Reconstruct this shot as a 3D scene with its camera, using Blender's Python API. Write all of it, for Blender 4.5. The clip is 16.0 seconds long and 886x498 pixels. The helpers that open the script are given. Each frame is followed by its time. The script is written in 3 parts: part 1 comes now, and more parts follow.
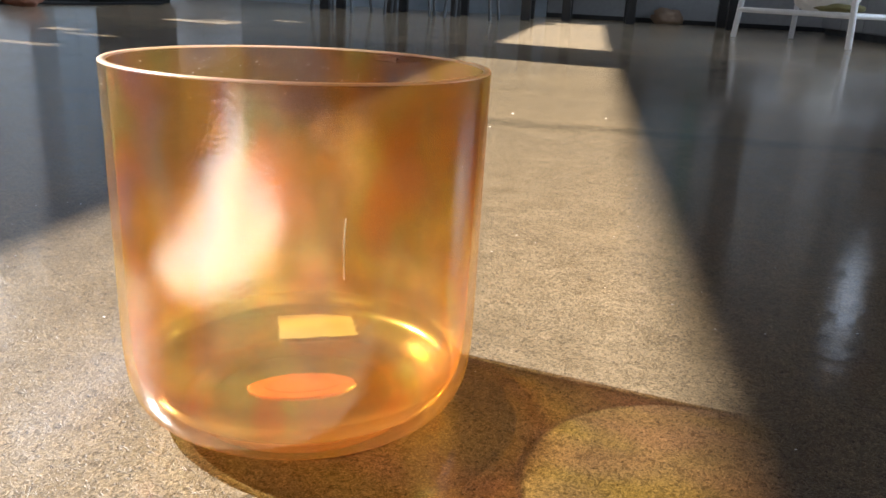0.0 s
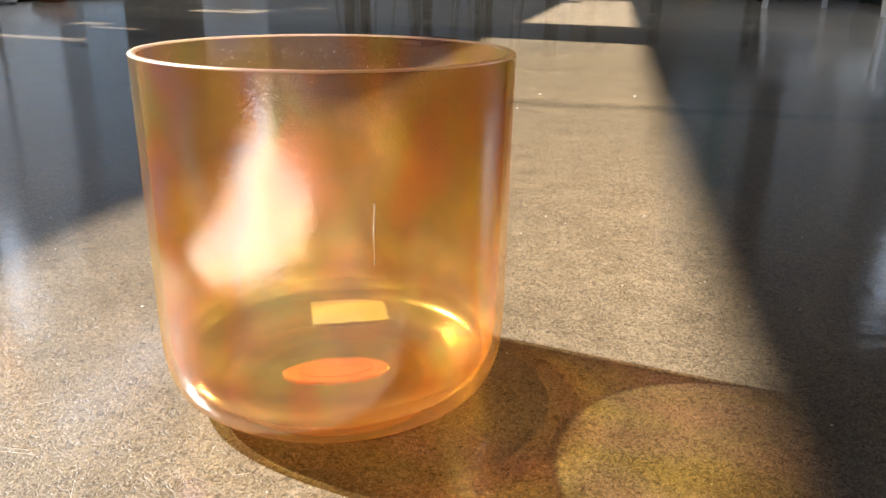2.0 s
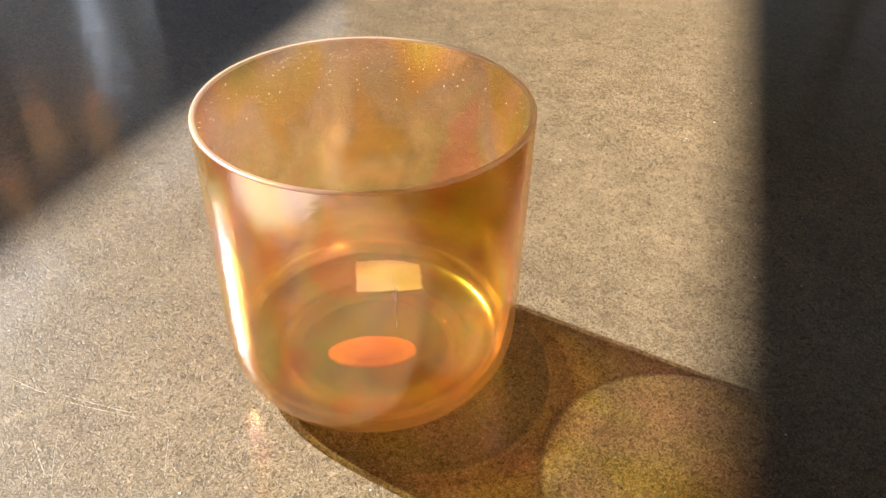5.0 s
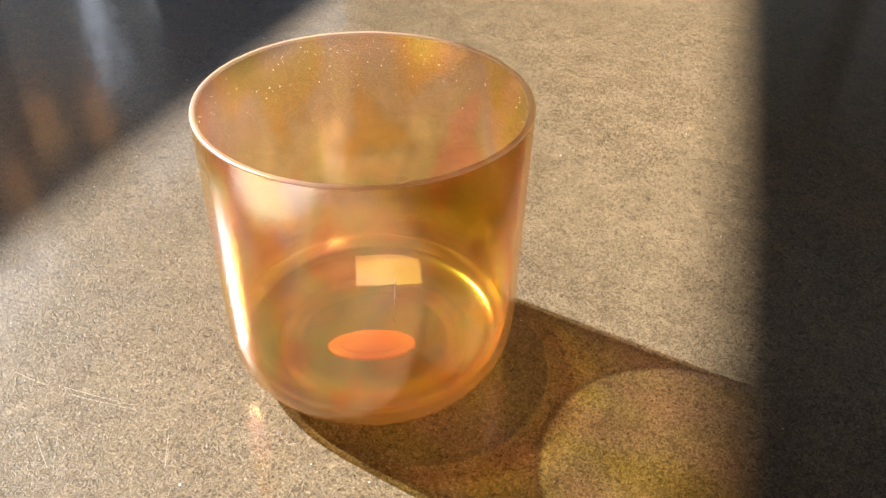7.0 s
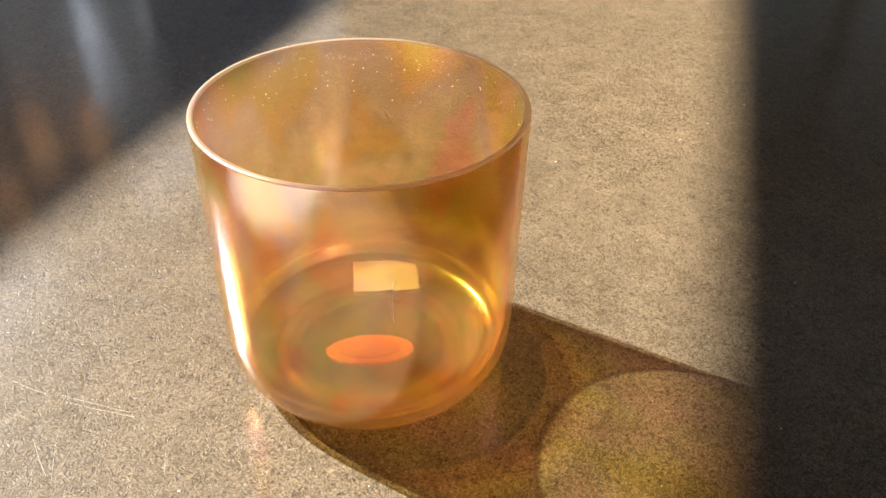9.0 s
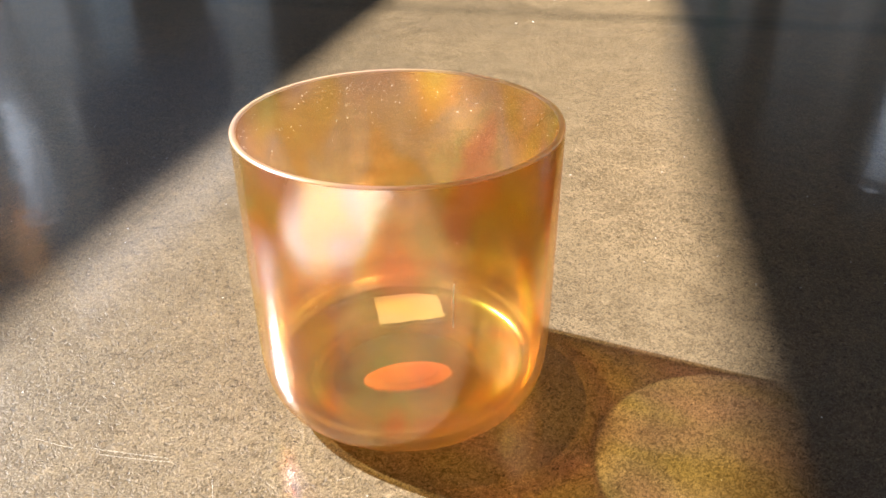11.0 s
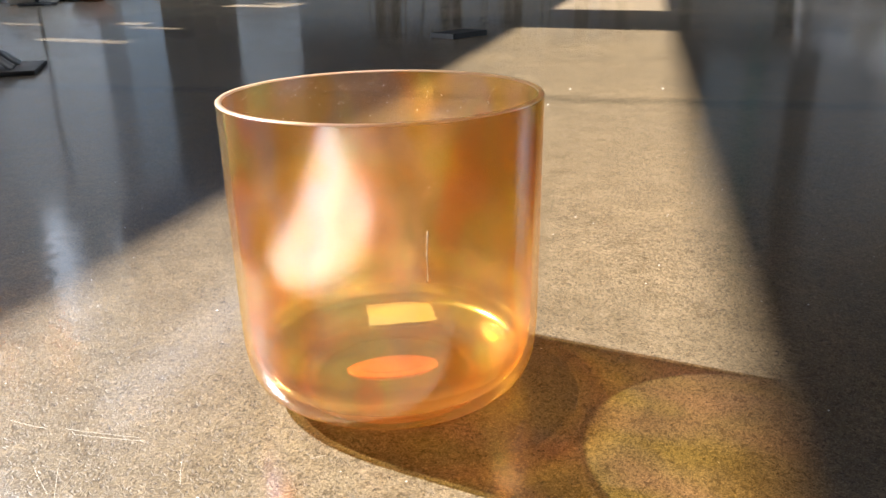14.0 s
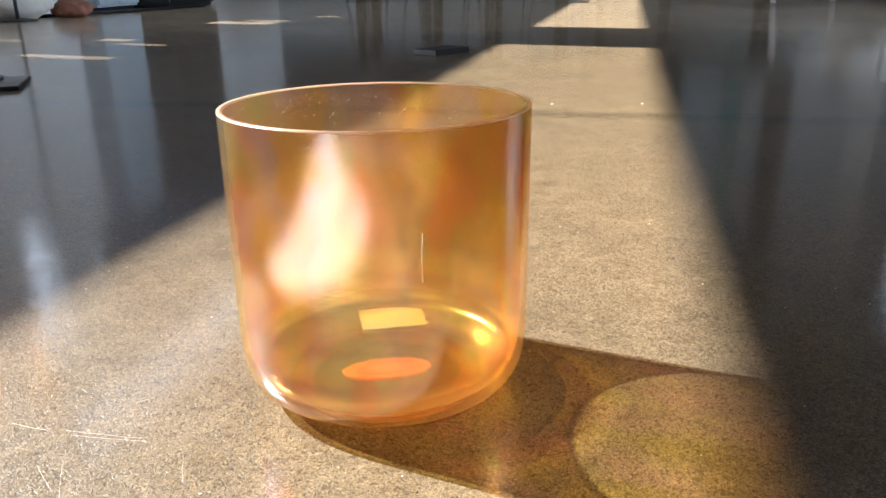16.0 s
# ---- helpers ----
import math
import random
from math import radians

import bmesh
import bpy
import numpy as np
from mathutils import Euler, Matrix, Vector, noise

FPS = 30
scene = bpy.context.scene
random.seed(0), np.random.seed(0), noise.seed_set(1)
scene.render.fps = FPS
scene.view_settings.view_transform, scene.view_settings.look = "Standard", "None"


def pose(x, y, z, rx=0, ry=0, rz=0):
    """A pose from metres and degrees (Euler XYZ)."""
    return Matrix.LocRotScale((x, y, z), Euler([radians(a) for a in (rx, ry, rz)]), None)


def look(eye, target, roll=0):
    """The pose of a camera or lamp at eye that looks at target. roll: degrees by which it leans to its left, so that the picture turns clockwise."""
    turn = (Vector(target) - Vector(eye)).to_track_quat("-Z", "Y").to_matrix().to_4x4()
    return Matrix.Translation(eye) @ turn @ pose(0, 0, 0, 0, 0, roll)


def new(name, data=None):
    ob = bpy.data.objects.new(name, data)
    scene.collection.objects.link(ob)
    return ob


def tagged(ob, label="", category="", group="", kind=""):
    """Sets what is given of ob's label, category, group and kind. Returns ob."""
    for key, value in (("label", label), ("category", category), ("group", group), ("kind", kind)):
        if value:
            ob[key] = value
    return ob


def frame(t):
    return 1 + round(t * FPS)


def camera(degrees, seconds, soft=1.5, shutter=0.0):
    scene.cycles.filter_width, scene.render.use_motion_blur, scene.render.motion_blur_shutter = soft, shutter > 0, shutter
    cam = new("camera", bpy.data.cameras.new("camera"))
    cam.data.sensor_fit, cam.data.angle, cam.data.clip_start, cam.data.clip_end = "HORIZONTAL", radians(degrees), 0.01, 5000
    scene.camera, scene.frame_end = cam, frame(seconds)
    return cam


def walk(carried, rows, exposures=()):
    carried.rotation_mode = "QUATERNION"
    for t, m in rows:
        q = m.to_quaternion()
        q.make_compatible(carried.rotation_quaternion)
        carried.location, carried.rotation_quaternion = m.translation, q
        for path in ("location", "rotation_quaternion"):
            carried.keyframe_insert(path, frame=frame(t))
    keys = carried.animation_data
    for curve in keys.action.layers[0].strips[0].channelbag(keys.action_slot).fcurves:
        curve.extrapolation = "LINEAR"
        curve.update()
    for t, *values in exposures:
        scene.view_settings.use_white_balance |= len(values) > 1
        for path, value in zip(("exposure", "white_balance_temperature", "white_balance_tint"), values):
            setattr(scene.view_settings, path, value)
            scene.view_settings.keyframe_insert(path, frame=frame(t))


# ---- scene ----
cam = camera(58.0, 16.0, soft=1.6, shutter=0.4)
# seconds, eye in metres, yaw to the left, pitch up, roll
ROWS = [
    (0, -0.0281, -0.4441, 0.2399, -14.07, -17.93, 2.95),
    (0.5, -0.0299, -0.4436, 0.2394, -13.64, -17.97, 2.53),
    (1, -0.0324, -0.4434, 0.2403, -13.15, -18.04, 1.84),
    (1.5, -0.0305, -0.4452, 0.2423, -12.50, -18.58, 1.25),
    (2, -0.0280, -0.4468, 0.2408, -11.81, -19.20, 0.87),
    (2.5, -0.0563, -0.4257, 0.2847, -11.16, -21.20, 1.44),
    (3, -0.0386, -0.3741, 0.3502, -9.64, -27.07, 1.29),
    (3.5, -0.0182, -0.3816, 0.3875, -8.50, -31.80, 1.48),
    (4, -0.0094, -0.4140, 0.4057, -7.64, -34.85, 1.64),
    (4.5, -0.0027, -0.4316, 0.4123, -6.69, -36.27, 1.48),
    (7, -0.0000, -0.4369, 0.4143, -6.43, -36.90, 1.63),
    (7.5, -0.0039, -0.4363, 0.4122, -6.46, -37.00, 1.67),
    (8, -0.0018, -0.4384, 0.4115, -6.42, -36.69, 1.51),
    (8.5, -0.0003, -0.4405, 0.4120, -6.47, -36.47, 1.32),
    (9, -0.0016, -0.4422, 0.4103, -6.80, -35.94, 1.24),
    (9.2, -0.0025, -0.4408, 0.4124, -7.03, -36.05, 1.25),
    (11.3, -0.0833, -0.4717, 0.3485, -12.54, -28.09, -0.26),
    (11.5, -0.0891, -0.4805, 0.3298, -12.76, -27.17, -0.29),
    (12, -0.0566, -0.5037, 0.3167, -12.00, -25.37, -0.05),
    (12.5, -0.0437, -0.5165, 0.3124, -10.57, -23.72, -0.33),
    (13, -0.0444, -0.5095, 0.2985, -9.58, -22.36, -0.61),
    (13.5, -0.0425, -0.5080, 0.2886, -9.10, -21.23, -0.94),
    (14, -0.0449, -0.5045, 0.2823, -9.25, -20.41, -1.03),
    (14.5, -0.0469, -0.5037, 0.2769, -9.61, -19.87, -1.02),
    (15, -0.0478, -0.5081, 0.2733, -10.03, -19.64, -0.87),
    (15.5, -0.0566, -0.5237, 0.2841, -10.36, -19.46, -0.80),
    (16, -0.0557, -0.5241, 0.2816, -10.69, -19.26, -0.80),
]


def eye_pose(x, y, z, yaw, pitch, roll):
    return pose(x, y, z, 0, 0, yaw) @ pose(0, 0, 0, 90 + pitch) @ pose(0, 0, 0, 0, 0, roll)


walk(cam, [(t, eye_pose(*p)) for t, *p in ROWS], [(0.0, 2.51, 6250, 10), (2.0, 2.51, 6250, 10), (3.0, 2.27, 6350, 10), (3.5, 2.14, 6400, 10), (4.5, 2.16, 6500, 10), (9.0, 2.16, 6500, 10), (11.5, 2.42, 6400, 10), (12.5, 2.50, 6350, 10), (14.0, 2.56, 6300, 10), (16.0, 2.60, 6250, 10)])

# ---- light ----
SUN_EL, SUN_AZ = 39.5, 35.5           # elevation; the light travels towards (cos az, -sin az)
travel = Vector((math.cos(radians(SUN_AZ)) * math.cos(radians(SUN_EL)), -math.sin(radians(SUN_AZ)) * math.cos(radians(SUN_EL)), -math.sin(radians(SUN_EL))))
sun = new("sun", bpy.data.lights.new("sun", "SUN"))
sun.data.energy, sun.data.angle, sun.data.color = 5.0, radians(0.55), (1.0, 0.945, 0.86)
sun.matrix_world = look(-travel * 12, (0, 0, 0))

world = bpy.data.worlds.new("sky")
scene.world = world
world.use_nodes = True
nt = world.node_tree
sky = nt.nodes.new("ShaderNodeTexSky")
sky.sky_type, sky.sun_disc = "NISHITA", False
sky.sun_elevation, sky.sun_rotation = radians(SUN_EL), radians(SUN_AZ - 90)
haze = nt.nodes.new("ShaderNodeHueSaturation")
haze.inputs["Saturation"].default_value = 0.5
nt.links.new(sky.outputs[0], haze.inputs["Color"])
nt.links.new(haze.outputs[0], nt.nodes["Background"].inputs[0])
nt.nodes["Background"].inputs[1].default_value = 0.068

# room frame: x across from the window wall, y along it
ROOM = pose(0, 0, 0, 0, 0, -23.57)
WALL_U, FAR_V, RIGHT_U, BACK_V, CEIL = -4.2, 9.4, 5.2, -5.0, 4.6


def fill_lamp(name, u, v, z, wide, high, watts, rz, spread=180, colour=(0.73, 0.86, 1.0)):
    """A fill lamp in an added opening; it shines along the room's x turned by rz."""
    lamp = new(name, bpy.data.lights.new(name, "AREA"))
    lamp.data.shape, lamp.data.size, lamp.data.size_y, lamp.data.energy, lamp.data.color = "RECTANGLE", wide, high, watts, colour
    lamp.data.spread = radians(spread)
    lamp.matrix_world = ROOM @ pose(u, v, z, 90, 0, rz - 90)
    return lamp


# added fill for the shaded room, from openings out of view
fill_lamp("fill_light", -2.3, BACK_V + 0.05, 1.75, 3.4, 1.0, 2.6, 90, 180, (1.0, 0.90, 0.76))
fill_lamp("fill_light", RIGHT_U - 0.05, 5.6, 2.2, 3.6, 2.0, 17, 180, 98)


# ---- materials ----
def material(name):
    m = bpy.data.materials.new(name)
    m.use_nodes = True
    return m, m.node_tree, m.node_tree.nodes["Principled BSDF"]


def node(tree, kind, **values):
    n = tree.nodes.new(kind)
    for key, value in values.items():
        n.inputs[key].default_value = value
    return n


def ramp(tree, source, *stops):
    r = tree.nodes.new("ShaderNodeValToRGB")
    e = r.color_ramp.elements
    while len(e) < len(stops):
        e.new(0.5)
    for k, (p, c) in enumerate(stops):
        e[k].position, e[k].color = p, (*c, 1)
    tree.links.new(source, r.inputs[0])
    return r.outputs[0]


def mixed(tree, fac, a, b, how="MIX"):
    m = tree.nodes.new("ShaderNodeMix")
    m.data_type, m.blend_type = "RGBA", how
    for slot, value in ((0, fac), (6, a), (7, b)):
        if isinstance(value, (int, float)):
            m.inputs[slot].default_value = value
        elif isinstance(value, tuple):
            m.inputs[slot].default_value = (*value, 1)
        else:
            tree.links.new(value, m.inputs[slot])
    return m.outputs[2]


def power(tree, value, exponent):
    p = tree.nodes.new("ShaderNodeMath")
    p.operation, p.inputs[1].default_value = "POWER", exponent
    tree.links.new(value, p.inputs[0])
    return p.outputs[0]


def coords(tree, scale=(1, 1, 1)):
    c = tree.nodes.new("ShaderNodeTexCoord")
    m = tree.nodes.new("ShaderNodeMapping")
    m.inputs["Scale"].default_value = scale
    tree.links.new(c.outputs["Object"], m.inputs["Vector"])
    return m.outputs[0]


def noised(tree, where, scale, detail=4.0, rough=0.55, distort=0.0):
    n = node(tree, "ShaderNodeTexNoise", Scale=scale, Detail=detail, Roughness=rough, Distortion=distort)
    tree.links.new(where, n.inputs["Vector"])
    return n.outputs[0]


def bumped(tree, bsdf, height, strength, distance):
    b = node(tree, "ShaderNodeBump", Strength=strength, Distance=distance)
    tree.links.new(height, b.inputs["Height"])
    tree.links.new(b.outputs[0], bsdf.inputs["Normal"])
    return b


def plain(name, colour, rough=0.5, metal=0.0, grain=60.0, vary=0.12, bump=0.05):
    """Paint, plastic or metal with a light grain and some wear in it."""
    m, tree, b = material(name)
    at = coords(tree)
    fine, broad = noised(tree, at, grain), noised(tree, at, grain / 14)
    dark = tuple(c * (1 - vary) for c in colour)
    light = tuple(min(1, c * (1 + vary)) for c in colour)
    tone = mixed(tree, 0.5, ramp(tree, fine, (0.3, dark), (0.7, light)), ramp(tree, broad, (0.35, dark), (0.65, light)))
    tree.links.new(tone, b.inputs["Base Color"])
    tree.links.new(ramp(tree, broad, (0.3, (rough * 0.8,) * 3), (0.7, (min(1, rough * 1.2),) * 3)), b.inputs["Roughness"])
    b.inputs["Metallic"].default_value = metal
    bumped(tree, b, fine, bump, 0.002)
    return m


def polished_concrete():
    m, tree, b = material("polished_concrete")
    at = coords(tree)
    cloud, mid = noised(tree, at, 2.3, 5, 0.6, 0.4), noised(tree, at, 26, 5, 0.62, 0.8)
    curl, speck = noised(tree, at, 420, 3, 0.65, 2.6), noised(tree, at, 400, 2, 0.5)
    worm = noised(tree, at, 185, 2, 0.5, 1.6)
    grains = ramp(tree, curl, (0.37, (0.032, 0.022, 0.012)), (0.45, (0.118, 0.085, 0.049)), (0.50, (0.168, 0.123, 0.072)), (0.555, (0.235, 0.177, 0.108)), (0.64, (0.50, 0.39, 0.255)))
    # fine pale ridges wind between darker pits
    ridges = ramp(tree, worm, (0.30, (0.045, 0.032, 0.018)), (0.40, (0.120, 0.087, 0.050)), (0.465, (0.168, 0.123, 0.072)), (0.50, (0.44, 0.335, 0.21)), (0.535, (0.178, 0.131, 0.077)), (0.62, (0.140, 0.102, 0.059)), (0.74, (0.06, 0.044, 0.025)))
    tone = mixed(tree, 0.55, grains, ridges)
    tone = mixed(tree, 0.75, tone, ramp(tree, mid, (0.30, (0.74, 0.72, 0.69)), (0.70, (1.2, 1.2, 1.2))), "MULTIPLY")
    tone = mixed(tree, 0.8, tone, ramp(tree, cloud, (0.30, (0.80, 0.80, 0.82)), (0.70, (1.15, 1.12, 1.06))), "MULTIPLY")
    pits = ramp(tree, speck, (0.28, (0.18, 0.15, 0.12)), (0.39, (1, 1, 1)))
    tone = mixed(tree, 1.0, tone, pits, "MULTIPLY")
    # an old worn joint filled level with the slab
    spot = tree.nodes.new("ShaderNodeSeparateXYZ")
    tree.links.new(at, spot.inputs[0])
    wobble = node(tree, "ShaderNodeMath")
    wobble.operation, wobble.inputs[1].default_value, wobble.inputs[2].default_value = "MULTIPLY_ADD", 0.05, -1.165
    tree.links.new(noised(tree, at, 7, 3), wobble.inputs[0])
    off = tree.nodes.new("ShaderNodeMath")
    off.operation = "ADD"
    tree.links.new(spot.outputs[1], off.inputs[0])
    tree.links.new(wobble.outputs[0], off.inputs[1])
    far = tree.nodes.new("ShaderNodeMath")
    far.operation = "ABSOLUTE"
    tree.links.new(off.outputs[0], far.inputs[0])
    joint = ramp(tree, far.outputs[0], (0.0, (0.70, 0.70, 0.70)), (0.022, (0.78, 0.78, 0.78)), (0.06, (1, 1, 1)))
    tone = mixed(tree, 1.0, tone, joint, "MULTIPLY")
    # brighter towards the end wall: the far sunlight's extra strength is put into the colour
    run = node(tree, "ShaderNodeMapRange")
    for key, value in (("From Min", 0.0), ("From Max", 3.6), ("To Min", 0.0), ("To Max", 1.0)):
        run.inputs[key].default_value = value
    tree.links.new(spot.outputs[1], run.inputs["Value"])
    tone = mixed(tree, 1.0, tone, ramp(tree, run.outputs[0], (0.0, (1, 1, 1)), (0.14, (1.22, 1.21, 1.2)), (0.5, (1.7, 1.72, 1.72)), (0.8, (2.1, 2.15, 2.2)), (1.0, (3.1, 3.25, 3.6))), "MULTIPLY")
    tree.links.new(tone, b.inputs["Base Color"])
    tree.links.new(ramp(tree, mid, (0.3, (0.34,) * 3), (0.7, (0.46,) * 3)), b.inputs["Roughness"])
    b.inputs["IOR"].default_value, b.inputs["Diffuse Roughness"].default_value = 1.5, 0.9
    b.inputs["Specular IOR Level"].default_value = 0.15
    bumped(tree, b, mixed(tree, 0.5, curl, ramp(tree, worm, (0.35, (0, 0, 0)), (0.5, (1, 1, 1)), (0.65, (0.2, 0.2, 0.2)))), 0.7, 0.0008)
    # the polish on top
    b.inputs["Coat Weight"].default_value, b.inputs["Coat IOR"].default_value = 0.9, 1.54
    tree.links.new(ramp(tree, mid, (0.3, (0.09,) * 3), (0.7, (0.15,) * 3)), b.inputs["Coat Roughness"])
    wave = node(tree, "ShaderNodeBump", Strength=0.10, Distance=0.003)
    tree.links.new(noised(tree, at, 38, 3), wave.inputs["Height"])
    tree.links.new(wave.outputs[0], b.inputs["Coat Normal"])
    return m


def bowl_quartz(name, clear, body, cloudiness, shine=0.14, blur=0.085, most=0.62, vivid=0.35, wavy=0.21, squash=0.6, sheen=0.12, glint=(1.0, 0.97, 0.94)):
    """Clear quartz with a gold vapour coating: lets tinted light straight through, scatters some, and shines in shifting film colours."""
    m, tree, b = material(name)
    tree.nodes.remove(b)
    at = coords(tree)
    tall = coords(tree, (1, 1, 0.6))
    film, patch = noised(tree, tall, 24, 1.5, 0.5, 0.3), noised(tree, at, 9, 2)
    ripple = noised(tree, coords(tree, (1, 1, squash)), 760, 2, 0.5)
    bump = node(tree, "ShaderNodeBump", Strength=wavy, Distance=0.0008)
    tree.links.new(ripple, bump.inputs["Height"])
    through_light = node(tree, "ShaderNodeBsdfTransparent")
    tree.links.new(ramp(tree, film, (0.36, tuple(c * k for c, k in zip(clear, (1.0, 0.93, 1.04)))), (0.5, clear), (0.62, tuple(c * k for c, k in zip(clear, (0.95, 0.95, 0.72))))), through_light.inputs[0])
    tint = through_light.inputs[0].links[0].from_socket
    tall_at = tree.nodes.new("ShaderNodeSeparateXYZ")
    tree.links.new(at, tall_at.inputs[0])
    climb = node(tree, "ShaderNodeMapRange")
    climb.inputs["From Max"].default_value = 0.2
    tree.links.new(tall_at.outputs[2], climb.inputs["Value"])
    # bands in the tint put the caustic arc and its colours into the shadow
    caustic_bands = ramp(tree, climb.outputs[0], (0.04, (1.0, 0.98, 0.84)), (0.14, (0.97, 0.90, 0.74)), (0.20, (0.80, 0.66, 0.50)), (0.23, (1.0, 0.92, 0.68)), (0.29, (1.0, 0.98, 0.80)), (0.33, (0.87, 0.84, 0.72)), (0.5, (1.0, 0.97, 0.84)), (0.75, (1.0, 0.95, 0.96)), (1.0, (1.0, 0.98, 1.0)))
    tinted = mixed(tree, 1.0, tint, caustic_bands, "MULTIPLY")
    if name == "gold_quartz":
        # the tint deepens to dark gold on one side under the rim
        apart = tree.nodes.new("ShaderNodeVectorMath")
        apart.operation, apart.inputs[1].default_value = "DISTANCE", (0.075, -0.070, 0.175)
        tree.links.new(at, apart.inputs[0])
        reachy = node(tree, "ShaderNodeMapRange")
        reachy.interpolation_type = "SMOOTHSTEP"
        for key, value in (("From Min", 0.015), ("From Max", 0.095), ("To Min", 0.0), ("To Max", 1.0)):
            reachy.inputs[key].default_value = value
        tree.links.new(apart.outputs["Value"], reachy.inputs["Value"])
        tinted = mixed(tree, 1.0, tinted, ramp(tree, reachy.outputs[0], (0.0, (0.80, 0.66, 0.22)), (0.6, (0.92, 0.84, 0.58)), (1.0, (1, 1, 1))), "MULTIPLY")
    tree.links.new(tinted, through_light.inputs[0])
    glow = node(tree, "ShaderNodeBsdfTranslucent")
    matte = node(tree, "ShaderNodeBsdfDiffuse")
    tone = ramp(tree, patch, (0.25, body), (0.75, (body[0], body[1] * 0.90, body[2] * 0.75)))
    for s in (glow, matte):
        tree.links.new(tone, s.inputs[0])
    cloud = node(tree, "ShaderNodeMixShader", Fac=0.45)
    tree.links.new(glow.outputs[0], cloud.inputs[1])
    tree.links.new(matte.outputs[0], cloud.inputs[2])
    # the glass thickens and clouds towards the base, also imitating the caustic's dark inside
    split = tree.nodes.new("ShaderNodeSeparateXYZ")
    tree.links.new(at, split.inputs[0])
    inner = node(tree, "ShaderNodeMixShader")
    depth = node(tree, "ShaderNodeMapRange")
    depth.interpolation_type = "SMOOTHSTEP"
    for key, value in (("From Min", 0.030), ("From Max", 0.046), ("To Min", min(0.9, cloudiness * 4.5)), ("To Max", cloudiness)):
        depth.inputs[key].default_value = value
    tree.links.new(split.outputs[2], depth.inputs["Value"])
    # but its middle stays clearer inside the foot ring
    flat = tree.nodes.new("ShaderNodeVectorMath")
    flat.operation, flat.inputs[1].default_value = "MULTIPLY", (1, 1, 0)
    tree.links.new(at, flat.inputs[0])
    reach = tree.nodes.new("ShaderNodeVectorMath")
    reach.operation = "LENGTH"
    tree.links.new(flat.outputs[0], reach.inputs[0])
    ring = node(tree, "ShaderNodeMapRange")
    ring.interpolation_type = "SMOOTHSTEP"
    for key, value in (("From Min", 0.050), ("From Max", 0.060), ("To Min", 0.5 if "gold" in name else 1.0), ("To Max", 1.0)):
        ring.inputs[key].default_value = value
    tree.links.new(reach.outputs["Value"], ring.inputs["Value"])
    both = tree.nodes.new("ShaderNodeMath")
    both.operation = "MULTIPLY"
    tree.links.new(depth.outputs[0], both.inputs[0])
    tree.links.new(ring.outputs[0], both.inputs[1])
    tree.links.new(both.outputs[0], inner.inputs[0])
    tree.links.new(through_light.outputs[0], inner.inputs[1])
    tree.links.new(cloud.outputs[0], inner.inputs[2])
    facing = node(tree, "ShaderNodeLayerWeight", Blend=0.5)
    tree.links.new(bump.outputs[0], facing.inputs["Normal"])
    shift = tree.nodes.new("ShaderNodeMath")
    shift.operation, shift.inputs[1].default_value = "MULTIPLY_ADD", 0.24
    tree.links.new(power(tree, facing.outputs["Facing"], 2.0), shift.inputs[0])
    # the film thins out towards the rim
    thin = tree.nodes.new("ShaderNodeMath")
    thin.operation, thin.inputs[1].default_value = "MULTIPLY_ADD", 0.13
    tree.links.new(power(tree, climb.outputs[0], 7.0), thin.inputs[0])
    tree.links.new(film, thin.inputs[2])
    tree.links.new(thin.outputs[0], shift.inputs[2])
    rainbow = ramp(tree, shift.outputs[0], (0.27, (1.0, 0.50, 0.25)), (0.37, (1.0, 0.82, 0.30)), (0.44, (0.78, 1.0, 0.78)), (0.50, (1.0, 0.97, 0.92)),
                   (0.57, (0.72, 0.72, 1.0)), (0.64, (1.0, 0.70, 0.66)), (0.74, (1.0, 0.86, 0.45)), (0.84, (0.85, 1.0, 0.85)), (0.95, (1.0, 0.95, 0.95)))
    vivid_film = mixed(tree, 1.0, rainbow, rainbow, "MULTIPLY")
    rainbow = mixed(tree, vivid, glint, vivid_film)
    gloss = node(tree, "ShaderNodeBsdfGlossy", Roughness=blur)
    tree.links.new(rainbow, gloss.inputs[0])
    tree.links.new(bump.outputs[0], gloss.inputs["Normal"])
    haze = node(tree, "ShaderNodeBsdfGlossy", Roughness=0.44)
    tree.links.new(mixed(tree, 1.0, vivid_film, vivid_film, "MULTIPLY"), haze.inputs[0])
    tree.links.new(bump.outputs[0], haze.inputs["Normal"])
    coat = node(tree, "ShaderNodeMixShader", Fac=sheen)
    tree.links.new(gloss.outputs[0], coat.inputs[1])
    tree.links.new(haze.outputs[0], coat.inputs[2])
    edge = node(tree, "ShaderNodeMapRange")
    tree.links.new(power(tree, facing.outputs["Facing"], 3.0), edge.inputs["Value"])
    edge.inputs["To Min"].default_value, edge.inputs["To Max"].default_value = shine, most
    out = node(tree, "ShaderNodeMixShader")
    tree.links.new(edge.outputs[0], out.inputs[0])
    tree.links.new(inner.outputs[0], out.inputs[1])
    tree.links.new(coat.outputs[0], out.inputs[2])
    tree.links.new(out.outputs[0], tree.nodes["Material Output"].inputs[0])
    return m


